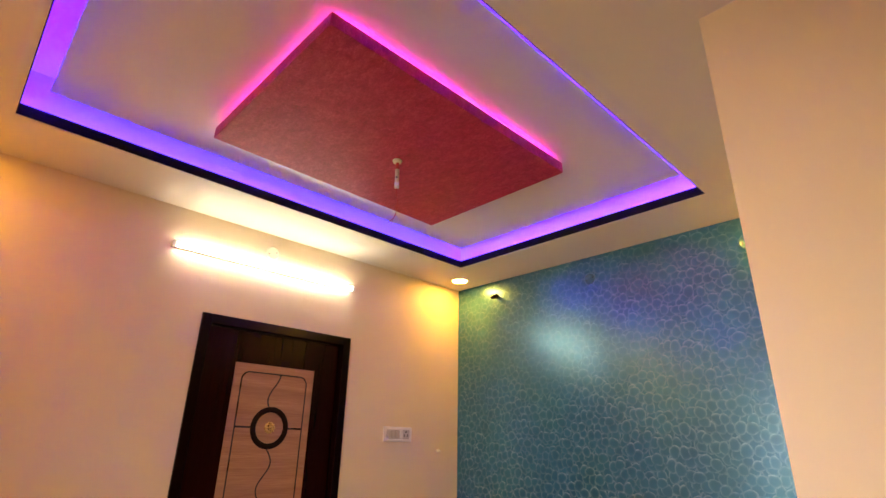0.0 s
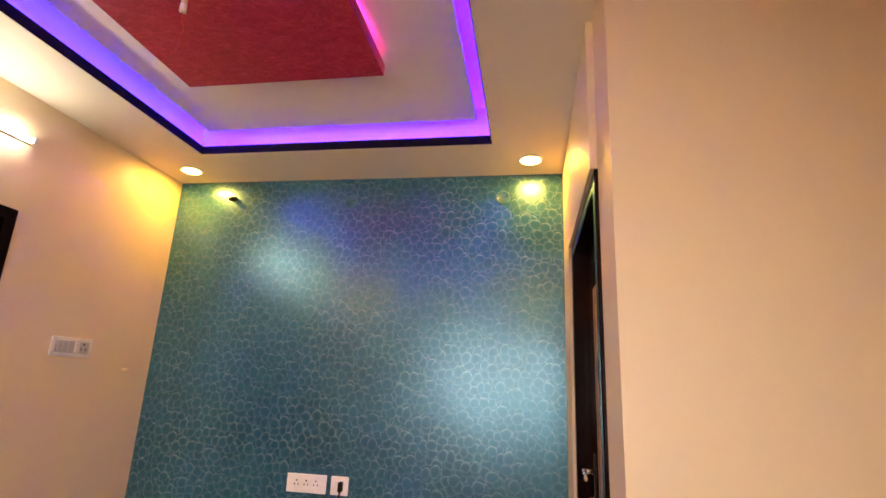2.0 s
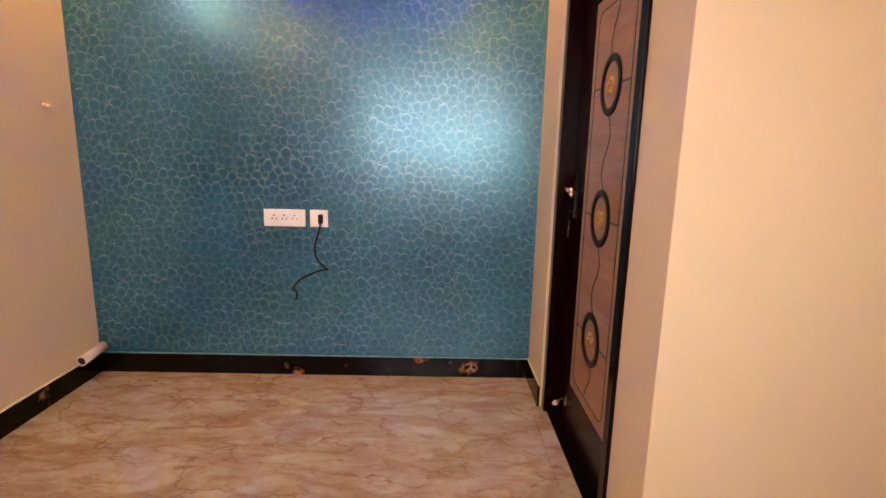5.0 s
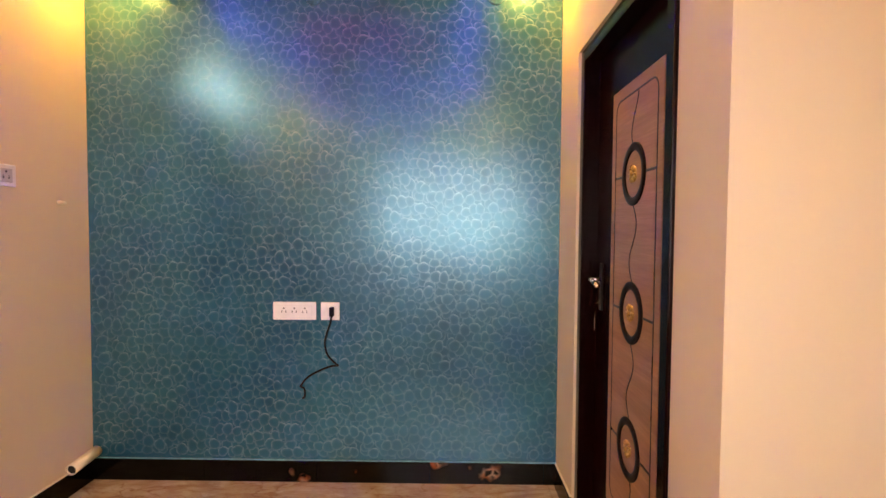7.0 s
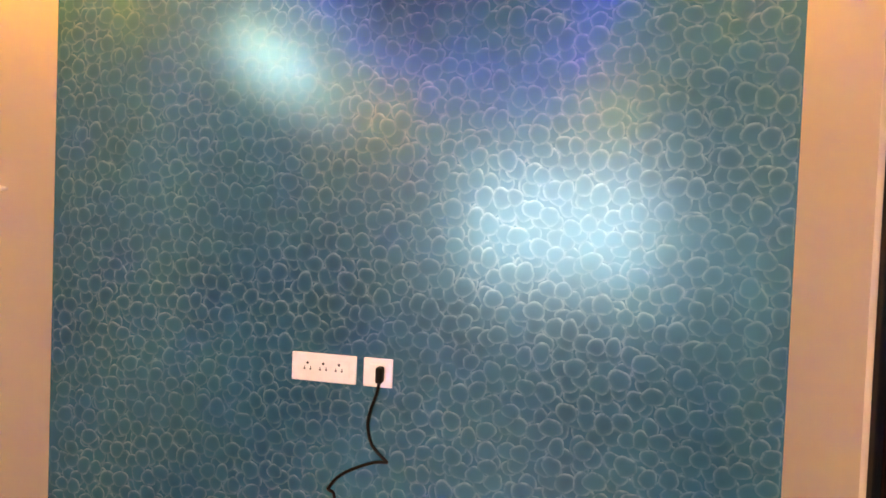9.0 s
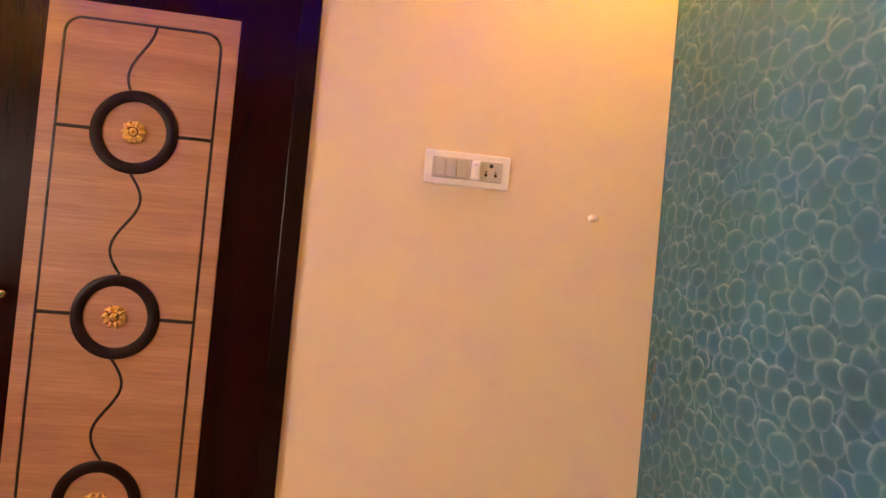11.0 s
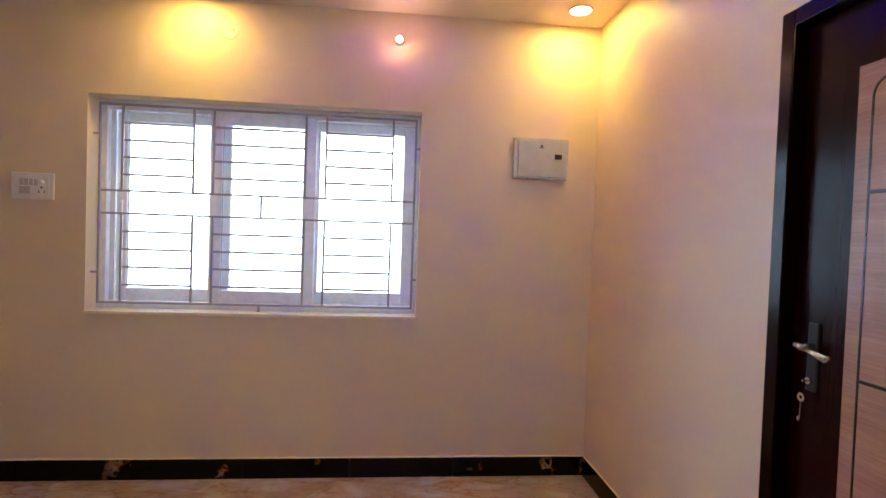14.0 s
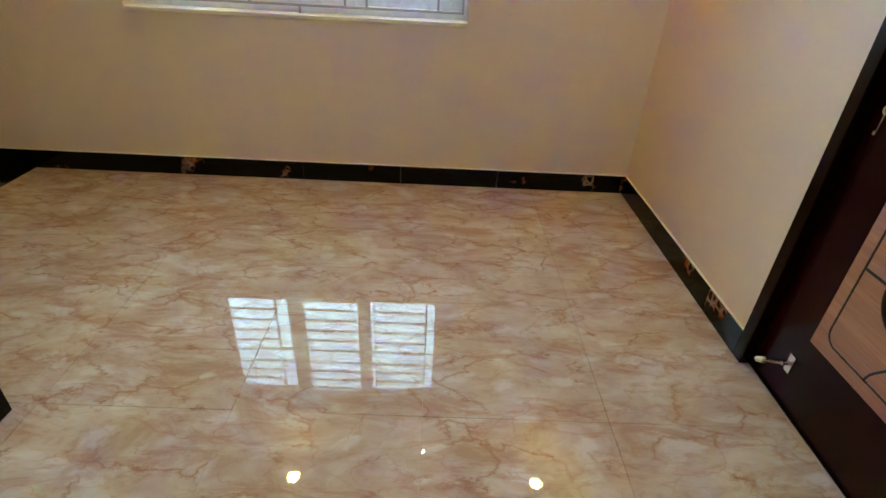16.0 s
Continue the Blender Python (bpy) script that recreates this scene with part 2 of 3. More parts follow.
groove = plain("black_groove_paint", (0.008, 0.006, 0.006), 0.3)
ring_wood = plain("dark_ring_lacquer", (0.012, 0.004, 0.004), 0.38, coat=0.0, vary=0.2, spec=0.15)
brass = plain("aged_gold", (0.66, 0.42, 0.15), 0.30, 0.9, 0.25, 160.0, 0.2)
chrome = plain("satin_chrome", (0.60, 0.58, 0.56), 0.22, 1.0)
dark_steel = plain("dark_bronze_plate", (0.030, 0.026, 0.025), 0.42, 0.8)
white_plastic = plain("white_plastic", (0.80, 0.76, 0.72), 0.35)
ivory_plastic = plain("ivory_plastic", (0.78, 0.66, 0.48), 0.4)
switch_white = plain("switch_rocker_white", (0.50, 0.46, 0.44), 0.35)
hole_black = plain("black_rubber", (0.012, 0.012, 0.012), 0.5)
cable_black = plain("black_cable", (0.006, 0.006, 0.006), 0.5, spec=0.12)
panel_grey = plain("grey_enamel", (0.52, 0.50, 0.48), 0.4)
upvc = plain("white_upvc", (0.90, 0.90, 0.90), 0.3)
grille_paint = plain("white_grille_enamel", (0.40, 0.36, 0.40), 0.45)
pane_glass = glass()
lip_paint = plain("dark_brown_lip_paint", (0.006, 0.003, 0.003), 0.6, spec=0.1)
wire_red = plain("red_wire", (0.5, 0.03, 0.03), 0.4)
tube_glow = glow("tube_glow", (0.86, 1.0, 0.86), TUBE)
down_glow = glow("warm_lamp_glow", (1.0, 0.58, 0.09), DOWN)
violet_glow = glow("violet_strip_glow", (0.03, 0.0, 1.0), COVE)
blue_glow = glow("blue_strip_glow", (0.02, 0.012, 1.0), COVE)
pink_glow = glow("pink_strip_glow", (0.90, 0.05, 1.0), PINK)
spot_glow = glow("small_bulb_glow", (1.0, 0.45, 0.25), SPOT)


# ---- mesh helpers ----
def link(name, bm, mat, parent=None, label="", smooth=False):
    me = bpy.data.meshes.new(name)
    bm.to_mesh(me)
    bm.free()
    if smooth:
        for p in me.polygons:
            p.use_smooth = True
    me.materials.append(mat)
    ob = new(name, me)
    if parent is not None:
        ob.parent = parent
    if label:
        ob["label"] = label
    return ob


def part(name, bm, mat, parent, label="", smooth=False):
    return link(name, bm, mat, parent, label, smooth)


def thing(name, label, category, m=None, group=""):
    ob = new(name)
    if m is not None:
        ob.matrix_world = m
    return tagged(ob, label, category, group)


def add_box(bm, x0, x1, y0, y1, z0, z1):
    vs = [bm.verts.new((x, y, z)) for x in (x0, x1) for y in (y0, y1) for z in (z0, z1)]
    for f in ((0, 1, 3, 2), (4, 6, 7, 5), (0, 4, 5, 1), (2, 3, 7, 6), (0, 2, 6, 4), (1, 5, 7, 3)):
        bm.faces.new([vs[i] for i in f])


def boxes(*specs, bevel=0.0, segments=2):
    bm = bmesh.new()
    for s in specs:
        add_box(bm, *s)
    bmesh.ops.recalc_face_normals(bm, faces=bm.faces)
    if bevel:
        bmesh.ops.bevel(bm, geom=bm.edges[:], offset=bevel, segments=segments, affect="EDGES", profile=0.5)
    return bm


def rod(bm, a, b, r, sides=12, r2=None):
    """A round bar from a to b."""
    a, b = Vector(a), Vector(b)
    m = Matrix.Translation((a + b) / 2) @ (b - a).to_track_quat("Z", "Y").to_matrix().to_4x4()
    bmesh.ops.create_cone(bm, cap_ends=True, segments=sides, radius1=r, radius2=r if r2 is None else r2, depth=(b - a).length, matrix=m)
    return bm


def lathe(profile, sides=32, m=None):
    """A turned body about z from (radius, height) pairs."""
    bm = bmesh.new()
    rings = []
    for r, z in profile:
        if r < 1e-5:
            rings.append([bm.verts.new((0, 0, z))])
        else:
            rings.append([bm.verts.new((r * math.cos(2 * math.pi * i / sides), r * math.sin(2 * math.pi * i / sides), z)) for i in range(sides)])
    for a, b in zip(rings, rings[1:]):
        for i in range(sides):
            j = (i + 1) % sides
            if len(a) == 1 and len(b) > 1:
                bm.faces.new((a[0], b[i], b[j]))
            elif len(b) == 1 and len(a) > 1:
                bm.faces.new((a[i], b[0], a[j]))
            elif len(a) > 1:
                bm.faces.new((a[i], a[j], b[j], b[i]))
    bmesh.ops.recalc_face_normals(bm, faces=bm.faces)
    if m is not None:
        bm.transform(m)
    return bm


def sweep(points, r, sides=8, flat=None):
    """A cord of radius r along points; flat=(half width, height) gives a raised strip on the plane z=0."""
    bm = bmesh.new()
    pts = [Vector(p) for p in points]
    rings = []
    for i, p in enumerate(pts):
        d = (pts[min(i + 1, len(pts) - 1)] - pts[max(i - 1, 0)]).normalized()
        if flat:
            n = Vector((-d.y, d.x, 0)).normalized() * flat[0]
            up = Vector((0, 0, flat[1]))
            ring = [p - n, p - n * 0.7 + up, p + n * 0.7 + up, p + n]
        else:
            q = d.to_track_quat("Z", "Y").to_matrix()
            ring = [p + q @ Vector((r * math.cos(2 * math.pi * k / sides), r * math.sin(2 * math.pi * k / sides), 0)) for k in range(sides)]
        rings.append([bm.verts.new(v) for v in ring])
    n = len(rings[0])
    for a, b in zip(rings, rings[1:]):
        for k in range(n if not flat else n - 1):
            bm.faces.new((a[k], a[(k + 1) % n], b[(k + 1) % n], b[k]))
    for ring in (rings[0], rings[-1]):
        bm.faces.new(ring)
    bmesh.ops.recalc_face_normals(bm, faces=bm.faces)
    return bm


def smooth_line(points, per=8):
    """A Catmull-Rom line through points."""
    p = [Vector(q) for q in points]
    p = [2 * p[0] - p[1]] + p + [2 * p[-1] - p[-2]]
    out = []
    for i in range(1, len(p) - 2):
        for k in range(per):
            t = k / per
            out.append(0.5 * ((2 * p[i]) + (p[i + 1] - p[i - 1]) * t + (2 * p[i - 1] - 5 * p[i] + 4 * p[i + 1] - p[i + 2]) * t * t
                              + (3 * p[i] - p[i - 1] - 3 * p[i + 1] + p[i + 2]) * t ** 3))
    out.append(p[-2])
    return out


def structure(name, bm, mat, label, category="wall"):
    return tagged(link(name, bm, mat), label, category, kind="structure")


# facing matrices: local x to the viewer's right, local y up the wall, local z out of the wall
def on_west(y, z, x=0.0):
    return Matrix(((0, 0, 1, x), (1, 0, 0, y), (0, 1, 0, z), (0, 0, 0, 1)))


def on_east(y, z, x=E):
    return Matrix(((0, 0, -1, x), (-1, 0, 0, y), (0, 1, 0, z), (0, 0, 0, 1)))


def on_north(x, z, y=0.0):
    return Matrix(((1, 0, 0, x), (0, 0, -1, y), (0, 1, 0, z), (0, 0, 0, 1)))


def on_south(x, z, y=S):
    return Matrix(((-1, 0, 0, x), (0, 0, 1, y), (0, 1, 0, z), (0, 0, 0, 1)))


# ---- shell ----
wall_north = structure("wall_north", boxes((-T, E + T, 0, T, -0.05, TOP)), blue, "pearl blue sponge-painted accent wall with pale ring marks")
structure("wall_west", boxes((-T, 0, S - T, D1[0], -0.05, TOP), (-T, 0, D1[1], 0, -0.05, TOP), (-T, 0, D1[0], D1[1], DH, TOP)),
          cream, "cream painted plaster wall around a dark door")
structure("wall_east", boxes((E2, FAR + T, NIB, D2[0], -0.05, TOP), (E, E + T, D2[1], 0, -0.05, TOP), (E, E + T, D2[0], D2[1], DH, TOP)),
          cream, "cream painted plaster wall that turns a corner beside a door")
structure("wall_south", boxes((0, WX0, S - T, S, -0.05, TOP), (WX1, FAR, S - T, S, -0.05, TOP),
                              (WX0, WX1, S - T, S, -0.05, WZ0), (WX0, WX1, S - T, S, WZ1, TOP)),
          cream, "cream painted plaster wall with a wide window opening")
structure("wall_far", boxes((FAR, FAR + T, S - T, NIB, -0.05, TOP)), cream, "plain cream painted wall closing the wider end")
structure("door_back", boxes((-T - 0.35, -T - 0.3, D1[0] - 0.3, D1[1] + 0.3, -0.05, TOP), (E + T + 0.3, E + T + 0.35, D2[0] - 0.2, D2[1] + 0.3, -0.05, TOP)),
          cream, "plain wall behind the closed doors")

R = 0.066
structure("ceiling", boxes(
    (0, TX0, S, 0, H, H + 0.02), (TX1, E2 + 0.01, S, 0, H, H + 0.02), (E2 + 0.01, CEND, S, NIB, H, H + 0.02),
    (TX0, TX1, TY1, 0, H, H + 0.02), (TX0, TX1, S, TY0, H, H + 0.02),
    (CEND - 0.02, CEND, S, NIB, H + 0.02, TOP),
    (TX0 - R - 0.02, TX0 - R, TY0 - R, TY1 + R, H + 0.02, H + 0.25), (TX1 + R, TX1 + R + 0.02, TY0 - R, TY1 + R, H + 0.02, H + 0.25),
    (TX0 - R, TX1 + R, TY1 + R, TY1 + R + 0.02, H + 0.02, H + 0.25), (TX0 - R, TX1 + R, TY0 - R - 0.02, TY0 - R, H + 0.02, H + 0.25),
    (TX0 - R - 0.02, TX1 + R + 0.02, TY0 - R - 0.02, TY1 + R + 0.02, H + 0.25, H + 0.27),
), white_ceiling, "white plasterboard false ceiling with a recessed lit tray", "ceiling")
G = 0.075
structure("ceiling_centre", boxes((TX0 + G, TX1 - G, TY0 + G, TY1 - G, H + 0.105, H + 0.118), bevel=0.002),
          white_ceiling, "white plasterboard tray panel floating inside a lit slot", "ceiling")
structure("ceiling_slab", boxes((-T, FAR + T, S - T, T, TOP, TOP + 0.15)), white_ceiling, "plain white ceiling slab above the false ceiling", "ceiling")
L = 0.003
structure("trim_tray_lip", boxes(
    (TX0, TX0 + L, TY0, TY1, H + 0.002, H + 0.050), (TX1 - L, TX1, TY0, TY1, H + 0.002, H + 0.050),
    (TX0 + L, TX1 - L, TY1 - L, TY1, H + 0.002, H + 0.050), (TX0 + L, TX1 - L, TY0, TY0 + L, H + 0.002, H + 0.050)),
    lip_paint, "dark brown painted lip around the ceiling tray", "trim")


def sponge_dabs():
    """Dabs of a round sponge: thin discs of paint on a shaken hexagonal lay, laid over one another in seven layers."""
    rng = random.Random(11)
    step, n = 0.045, 20
    spots = []
    for j in range(int(H / (step * 0.87)) + 2):
        for i in range(int(E / step) + 2):
            x = (i + 0.5 * (j % 2)) * step + rng.gauss(0, 0.0085)
            z = 0.12 + j * step * 0.87 + rng.gauss(0, 0.0085)
            r = rng.uniform(0.027, 0.035)
            if 0.016 < x < E - 0.016 and 0.134 < z < H - 0.016:
                spots.append((x, z, r, rng.uniform(-0.10, 0.10), rng.uniform(0, 6.28), (i - (j - j % 2) // 2 + 3 * j) % 7))
    verts, faces, polar = [], [], []
    for x, z, r, oval, turn, layer in spots:
        y, base = -0.0004 - 0.00025 * layer, len(verts)
        rim = []
        for i in range(n):
            a = 2 * math.pi * i / n
            rr = r * (1 + 0.07 * math.sin(2 * a + turn) + 0.05 * math.sin(3 * a + 2 * turn) + 0.03 * math.sin(5 * a + 3 * turn))
            rim.append((min(max(x + rr * math.cos(a) * (1 + oval), 0.004), E - 0.004), min(max(z + rr * math.sin(a) * (1 - oval), 0.121), H - 0.003)))
        verts.append((x, y, z))
        verts.extend((px, y, pz) for px, pz in rim)
        for i in range(n):
            faces.append((base, base + 1 + i, base + 1 + (i + 1) % n))
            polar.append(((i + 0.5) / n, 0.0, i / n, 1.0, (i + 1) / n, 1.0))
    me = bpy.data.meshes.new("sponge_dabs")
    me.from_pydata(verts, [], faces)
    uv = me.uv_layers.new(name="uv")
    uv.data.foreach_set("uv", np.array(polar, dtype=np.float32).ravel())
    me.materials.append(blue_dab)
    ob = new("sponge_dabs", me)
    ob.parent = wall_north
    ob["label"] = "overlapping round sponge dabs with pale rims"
    ob["kind"] = "stuff"


sponge_dabs()

# light strips on the ledge of the tray
def strip_body(x0, x1, y0, y1, z0, z1, mat, name, parent=None, label=""):
    """A light strip with a glowing upper face on a plain body."""
    bm = boxes((x0, x1, y0, y1, z0, z1))
    bm.normal_update()
    for f in bm.faces:
        f.material_index = 1 if f.normal.z > 0.3 else 0
    ob = link(name, bm, white_plastic, parent, label)
    ob.data.materials.append(mat)
    return ob


C, W0, W1 = 0.014, H + 0.021, H + 0.033
for spec, mat in (((TX0 - C - 0.012, TX0 - C, TY0 - C, TY1 + C, W0, W1), blue_glow),
                  ((TX0 - C, TX1 + C, TY1 + C, TY1 + C + 0.012, W0, W1), violet_glow),
                  ((TX1 + C, TX1 + C + 0.012, TY0 - C, TY1 + C, W0, W1), violet_glow),
                  ((TX0 - C, TX1 + C, TY0 - C - 0.012, TY0 - C, W0, W1), violet_glow)):
    tagged(strip_body(*spec, mat, "led_strip"), "glowing violet-blue light strip hidden in the ceiling cove", "light strip", "cove light strips")

# ---- floor ----
floor = structure("floor", boxes((-T, FAR + T, S - T, T, -0.12, -0.005)), grout, "polished cream marble-look floor tiles with rust veins", "floor")
TS = 0.61
tile_me = bpy.data.meshes.new("tile")
bm = boxes((0.0005, TS - 0.0005, 0.0005, TS - 0.0005, -0.01, 0.0), bevel=0.0004, segments=1)
bm.to_mesh(tile_me)
bm.free()
tile_me.materials.append(tile)
GX = 3.64
for i in range(6):
    for j in range(6):
        ob = new("tile", tile_me)
        ob.parent = floor
        ob.location = (GX - TS * (i + 1), S + TS * j, 0)
        ob.rotation_euler = (random.uniform(-0.0012, 0.0012), random.uniform(-0.0012, 0.0012), 0)
structure("floor_border", boxes((GX + 0.001, FAR, S, NIB, -0.004, 0.0)), black_stone, "polished black granite floor band", "floor")


def baseboard(name, m, length, tops=True):
    """Black stone skirting in slabs, with a thin line of cream paint over it. m: start of the run, local x along the wall."""
    run = new(name)
    run.matrix_world = m
    tagged(run, "polished black granite skirting with rust veins", "baseboard", kind="structure")
    x = 0.0
    while x < length - 0.005:
        w = min(0.6, length - x)
        bm = boxes((0.0008, w - 0.0008, 0.0, 0.113, 0.0, 0.012), bevel=0.0015, segments=1)
        p = part("slab", bm, black_stone, run)
        p.location = (x, 0, 0)
        x += 0.6
    part("paint_line", boxes((0, length, 0.113, 0.119, 0, 0.009), bevel=0.002), blue_plain if not tops else cream_trim, run)
    return run


baseboard("baseboard_west_a", on_west(S, 0), D1[0] - S)
baseboard("baseboard_west_b", on_west(D1[1], 0), -D1[1] - 0.012)
baseboard("baseboard_north", on_north(0.0, 0), E - 0.0, tops=False)
baseboard("baseboard_east_a", on_east(-0.012, 0), -D2[1] - 0.012)
baseboard("baseboard_east_b", on_east(D2[0], 0, E2), D2[0] - NIB + 0.012)
baseboard("baseboard_nib", on_north(E2, 0, NIB), FAR - E2)
baseboard("baseboard_south", on_south(FAR, 0), FAR - 0.012)


# ---- doors ----
def door(name, m, width, recess, shift, rise, proud, label):
    """A lacquered door in its frame. Local x to the right, y up from the floor, z out of the wall; 0 at the foot of the frame's middle."""
    d = thing(name, label, "door", m)
    d["kind"] = "structure"
    w, f = width / 2, 0.052
    z0, z1 = -0.14, proud
    fr = part("door_frame", boxes((-w, -w + f, 0, DH, z0, z1), (w - f, w, 0, DH, z0, z1), (-w + f, w - f, DH - f, DH, z0, z1), bevel=0.004), frame_wood, d)
    part("stop_bead", boxes((-w + f - 0.0, -w + f + 0.012, 0.0, DH - f, z0, -recess - 0.037), (w - f - 0.012, w - f, 0.0, DH - f, z0, -recess - 0.037)), frame_wood, d)
    lw, lt = w - f - 0.003, DH - f - 0.003
    leaf = part("leaf", boxes((-lw, lw, 0.006, lt, -recess - 0.035, -recess), bevel=0.003), dark_wood, d, "dark stained lacquered door leaf")
    px, pz0, pz1 = 0.245, 0.265 + rise, 1.897 + rise
    zl = -recess
    part("panel", boxes((-px, px, pz0, pz1, zl - 0.002, zl + 0.004), bevel=0.0015), veneer, leaf, "light teak veneer panel with dark inlay lines")
    zp = zl + 0.004
    # rounded inlay rectangle
    ix, r = px - 0.045, 0.045
    iz0, iz1 = pz0 + 0.045, pz1 - 0.045
    loop = []
    for cx, cz, a0 in ((ix - r, iz1 - r, 0), (-ix + r, iz1 - r, 90), (-ix + r, iz0 + r, 180), (ix - r, iz0 + r, 270)):
        for k in range(9):
            a = radians(a0 + 90 * k / 8)
            loop.append((cx + r * math.cos(a), cz + r * math.sin(a), zp))
    loop.append(loop[0])
    part("inlay_border", sweep(loop, 0, flat=(0.0038, 0.0012)), groove, leaf)
    rings = (1.561 + rise, 1.067 + rise, 0.574 + rise)
    ro, ri = 0.112, 0.082
    for c in rings:
        mm = Matrix.Translation((0, c, zp))
        part("ring", lathe(((ro, 0), (ro, 0.004), (ro - 0.003, 0.006), ((ro + ri) / 2, 0.007), (ri + 0.003, 0.006), (ri, 0.004), (ri, 0)), 48, mm), ring_wood, leaf, "dark raised ring", True)
        part("inlay_bar", sweep(((-ix, c, zp), (-ro + 0.002, c, zp)), 0, flat=(0.0048, 0.0014)), groove, leaf)
        part("inlay_bar", sweep(((ro - 0.002, c, zp), (ix, c, zp)), 0, flat=(0.0048, 0.0014)), groove, leaf)
        # flower boss
        bm = lathe(((0.030, 0), (0.030, 0.003), (0.026, 0.006), (0.011, 0.007), (0.010, 0.012), (0.006, 0.015), (0, 0.016)), 24, mm)
        for k in range(10):
            a = 2 * math.pi * k / 10
            pm = mm @ Matrix.Rotation(a, 4, "Z") @ Matrix.Translation((0.022, 0, 0.006)) @ Matrix.Diagonal((0.0115, 0.0056, 0.0050, 1))
            bmesh.ops.create_uvsphere(bm, u_segments=8, v_segments=5, radius=1, matrix=pm)
        boss = part("flower_boss", bm, brass, leaf, "gold flower boss", True)
        part("dark_ring", lathe(((0.0125, 0.0062), (0.0125, 0.0085), (0.0095, 0.0085), (0.0095, 0.0062)), 20, mm), ring_wood, boss)
    amp = 0.032
    for za, zb in ((rings[0] - ro, rings[1] + ro), (rings[1] - ro, rings[2] + ro)):
        pts = [(amp * math.sin(2 * math.pi * k / 24), za + (zb - za) * k / 24, zp) for k in range(25)]
        part("inlay_curve", sweep(pts, 0, flat=(0.0038, 0.0012)), groove, leaf)
    for za, zb in ((iz1, rings[0] + ro), (iz0, rings[2] - ro)):
        s = 1 if za > 1 else -1
        pts = [(s * 0.03 * math.cos(math.pi * 1.25 * k / 16), za + (zb - za) * k / 16, zp) for k in range(17)]
        part("inlay_curve", sweep(pts, 0, flat=(0.0038, 0.0012)), groove, leaf)
    for ob in leaf.children:
        ob.location.x = shift
    # lock plate, lever, key
    lx = -lw + 0.080
    plate = part("lock_plate", boxes((lx - 0.019, lx + 0.019, 1.005, 1.205, zl, zl + 0.007), bevel=0.003), dark_steel, leaf, "narrow bronze lock plate")
    bm = rod(bmesh.new(), (lx, 1.135, zl), (lx, 1.135, zl + 0.05), 0.010, 16)
    rod(bm, (lx - 0.014, 1.139, zl + 0.047), (lx + 0.020, 1.133, zl + 0.047), 0.0095, 16)
    rod(bm, (lx + 0.018, 1.133, zl + 0.047), (lx + 0.095, 1.118, zl + 0.047), 0.0085, 16, 0.0105)
    part("lever", bm, chrome, leaf, "satin chrome lever", True)
    part("keyhole_collar", rod(bmesh.new(), (lx - 0.004, 1.035, zl + 0.006), (lx - 0.004, 1.035, zl + 0.014), 0.010, 16), chrome, leaf)
    bm = rod(bmesh.new(), (lx - 0.004, 1.035, zl + 0.014), (lx - 0.004, 1.035, zl + 0.03), 0.003, 10)
    part("key", bm, chrome, leaf)
    bm = lathe(((0.005, -0.001), (0.013, -0.001), (0.013, 0.001), (0.005, 0.001), (0.005, -0.001)), 20, Matrix.Translation((lx - 0.010, 0.985, zl + 0.026)))
    rod(bm, (lx - 0.010, 0.973, zl + 0.026), (lx - 0.012, 0.915, zl + 0.026), 0.0022, 8)
    add_box(bm, lx - 0.020, lx - 0.012, 0.915, 0.926, zl + 0.025, zl + 0.027)
    part("spare_key", bm, chrome, leaf, "small steel key hanging on a ring")
    # door holder at the foot
    bx = -lw + 0.152
    bm = boxes((bx - 0.014, bx + 0.014, 0.115, 0.185, zl, zl + 0.004), bevel=0.001)
    rod(bm, (bx, 0.15, zl + 0.004), (bx, 0.15, zl + 0.03), 0.007, 12)
    rod(bm, (bx, 0.15, zl + 0.026), (bx - 0.080, 0.090, zl + 0.030), 0.0045, 12)
    part("holder_arm", bm, chrome, leaf, "chrome foot holder")
    part("holder_tip", rod(bmesh.new(), (bx - 0.076, 0.093, zl + 0.030), (bx - 0.102, 0.074, zl + 0.032), 0.012, 14, 0.010), white_plastic, leaf, "white rubber tip", True)
    part("threshold", boxes((-w + f, w - f, 0.0, 0.004, -0.16, -0.028)), black_stone, d, "flush black granite threshold")
    return d


door("door_1", on_west((D1[0] + D1[1]) / 2, 0), D1[1] - D1[0], 0.035, 0.009, 0.010, 0.012, "closed dark door with light veneer panel and gold bosses")
door("door_2", on_east((D2[0] + D2[1]) / 2, 0), D2[1] - D2[0], 0.082, 0.020, -0.014, -0.012, "closed dark door with light veneer panel and brass-toned bosses beside blue wall")

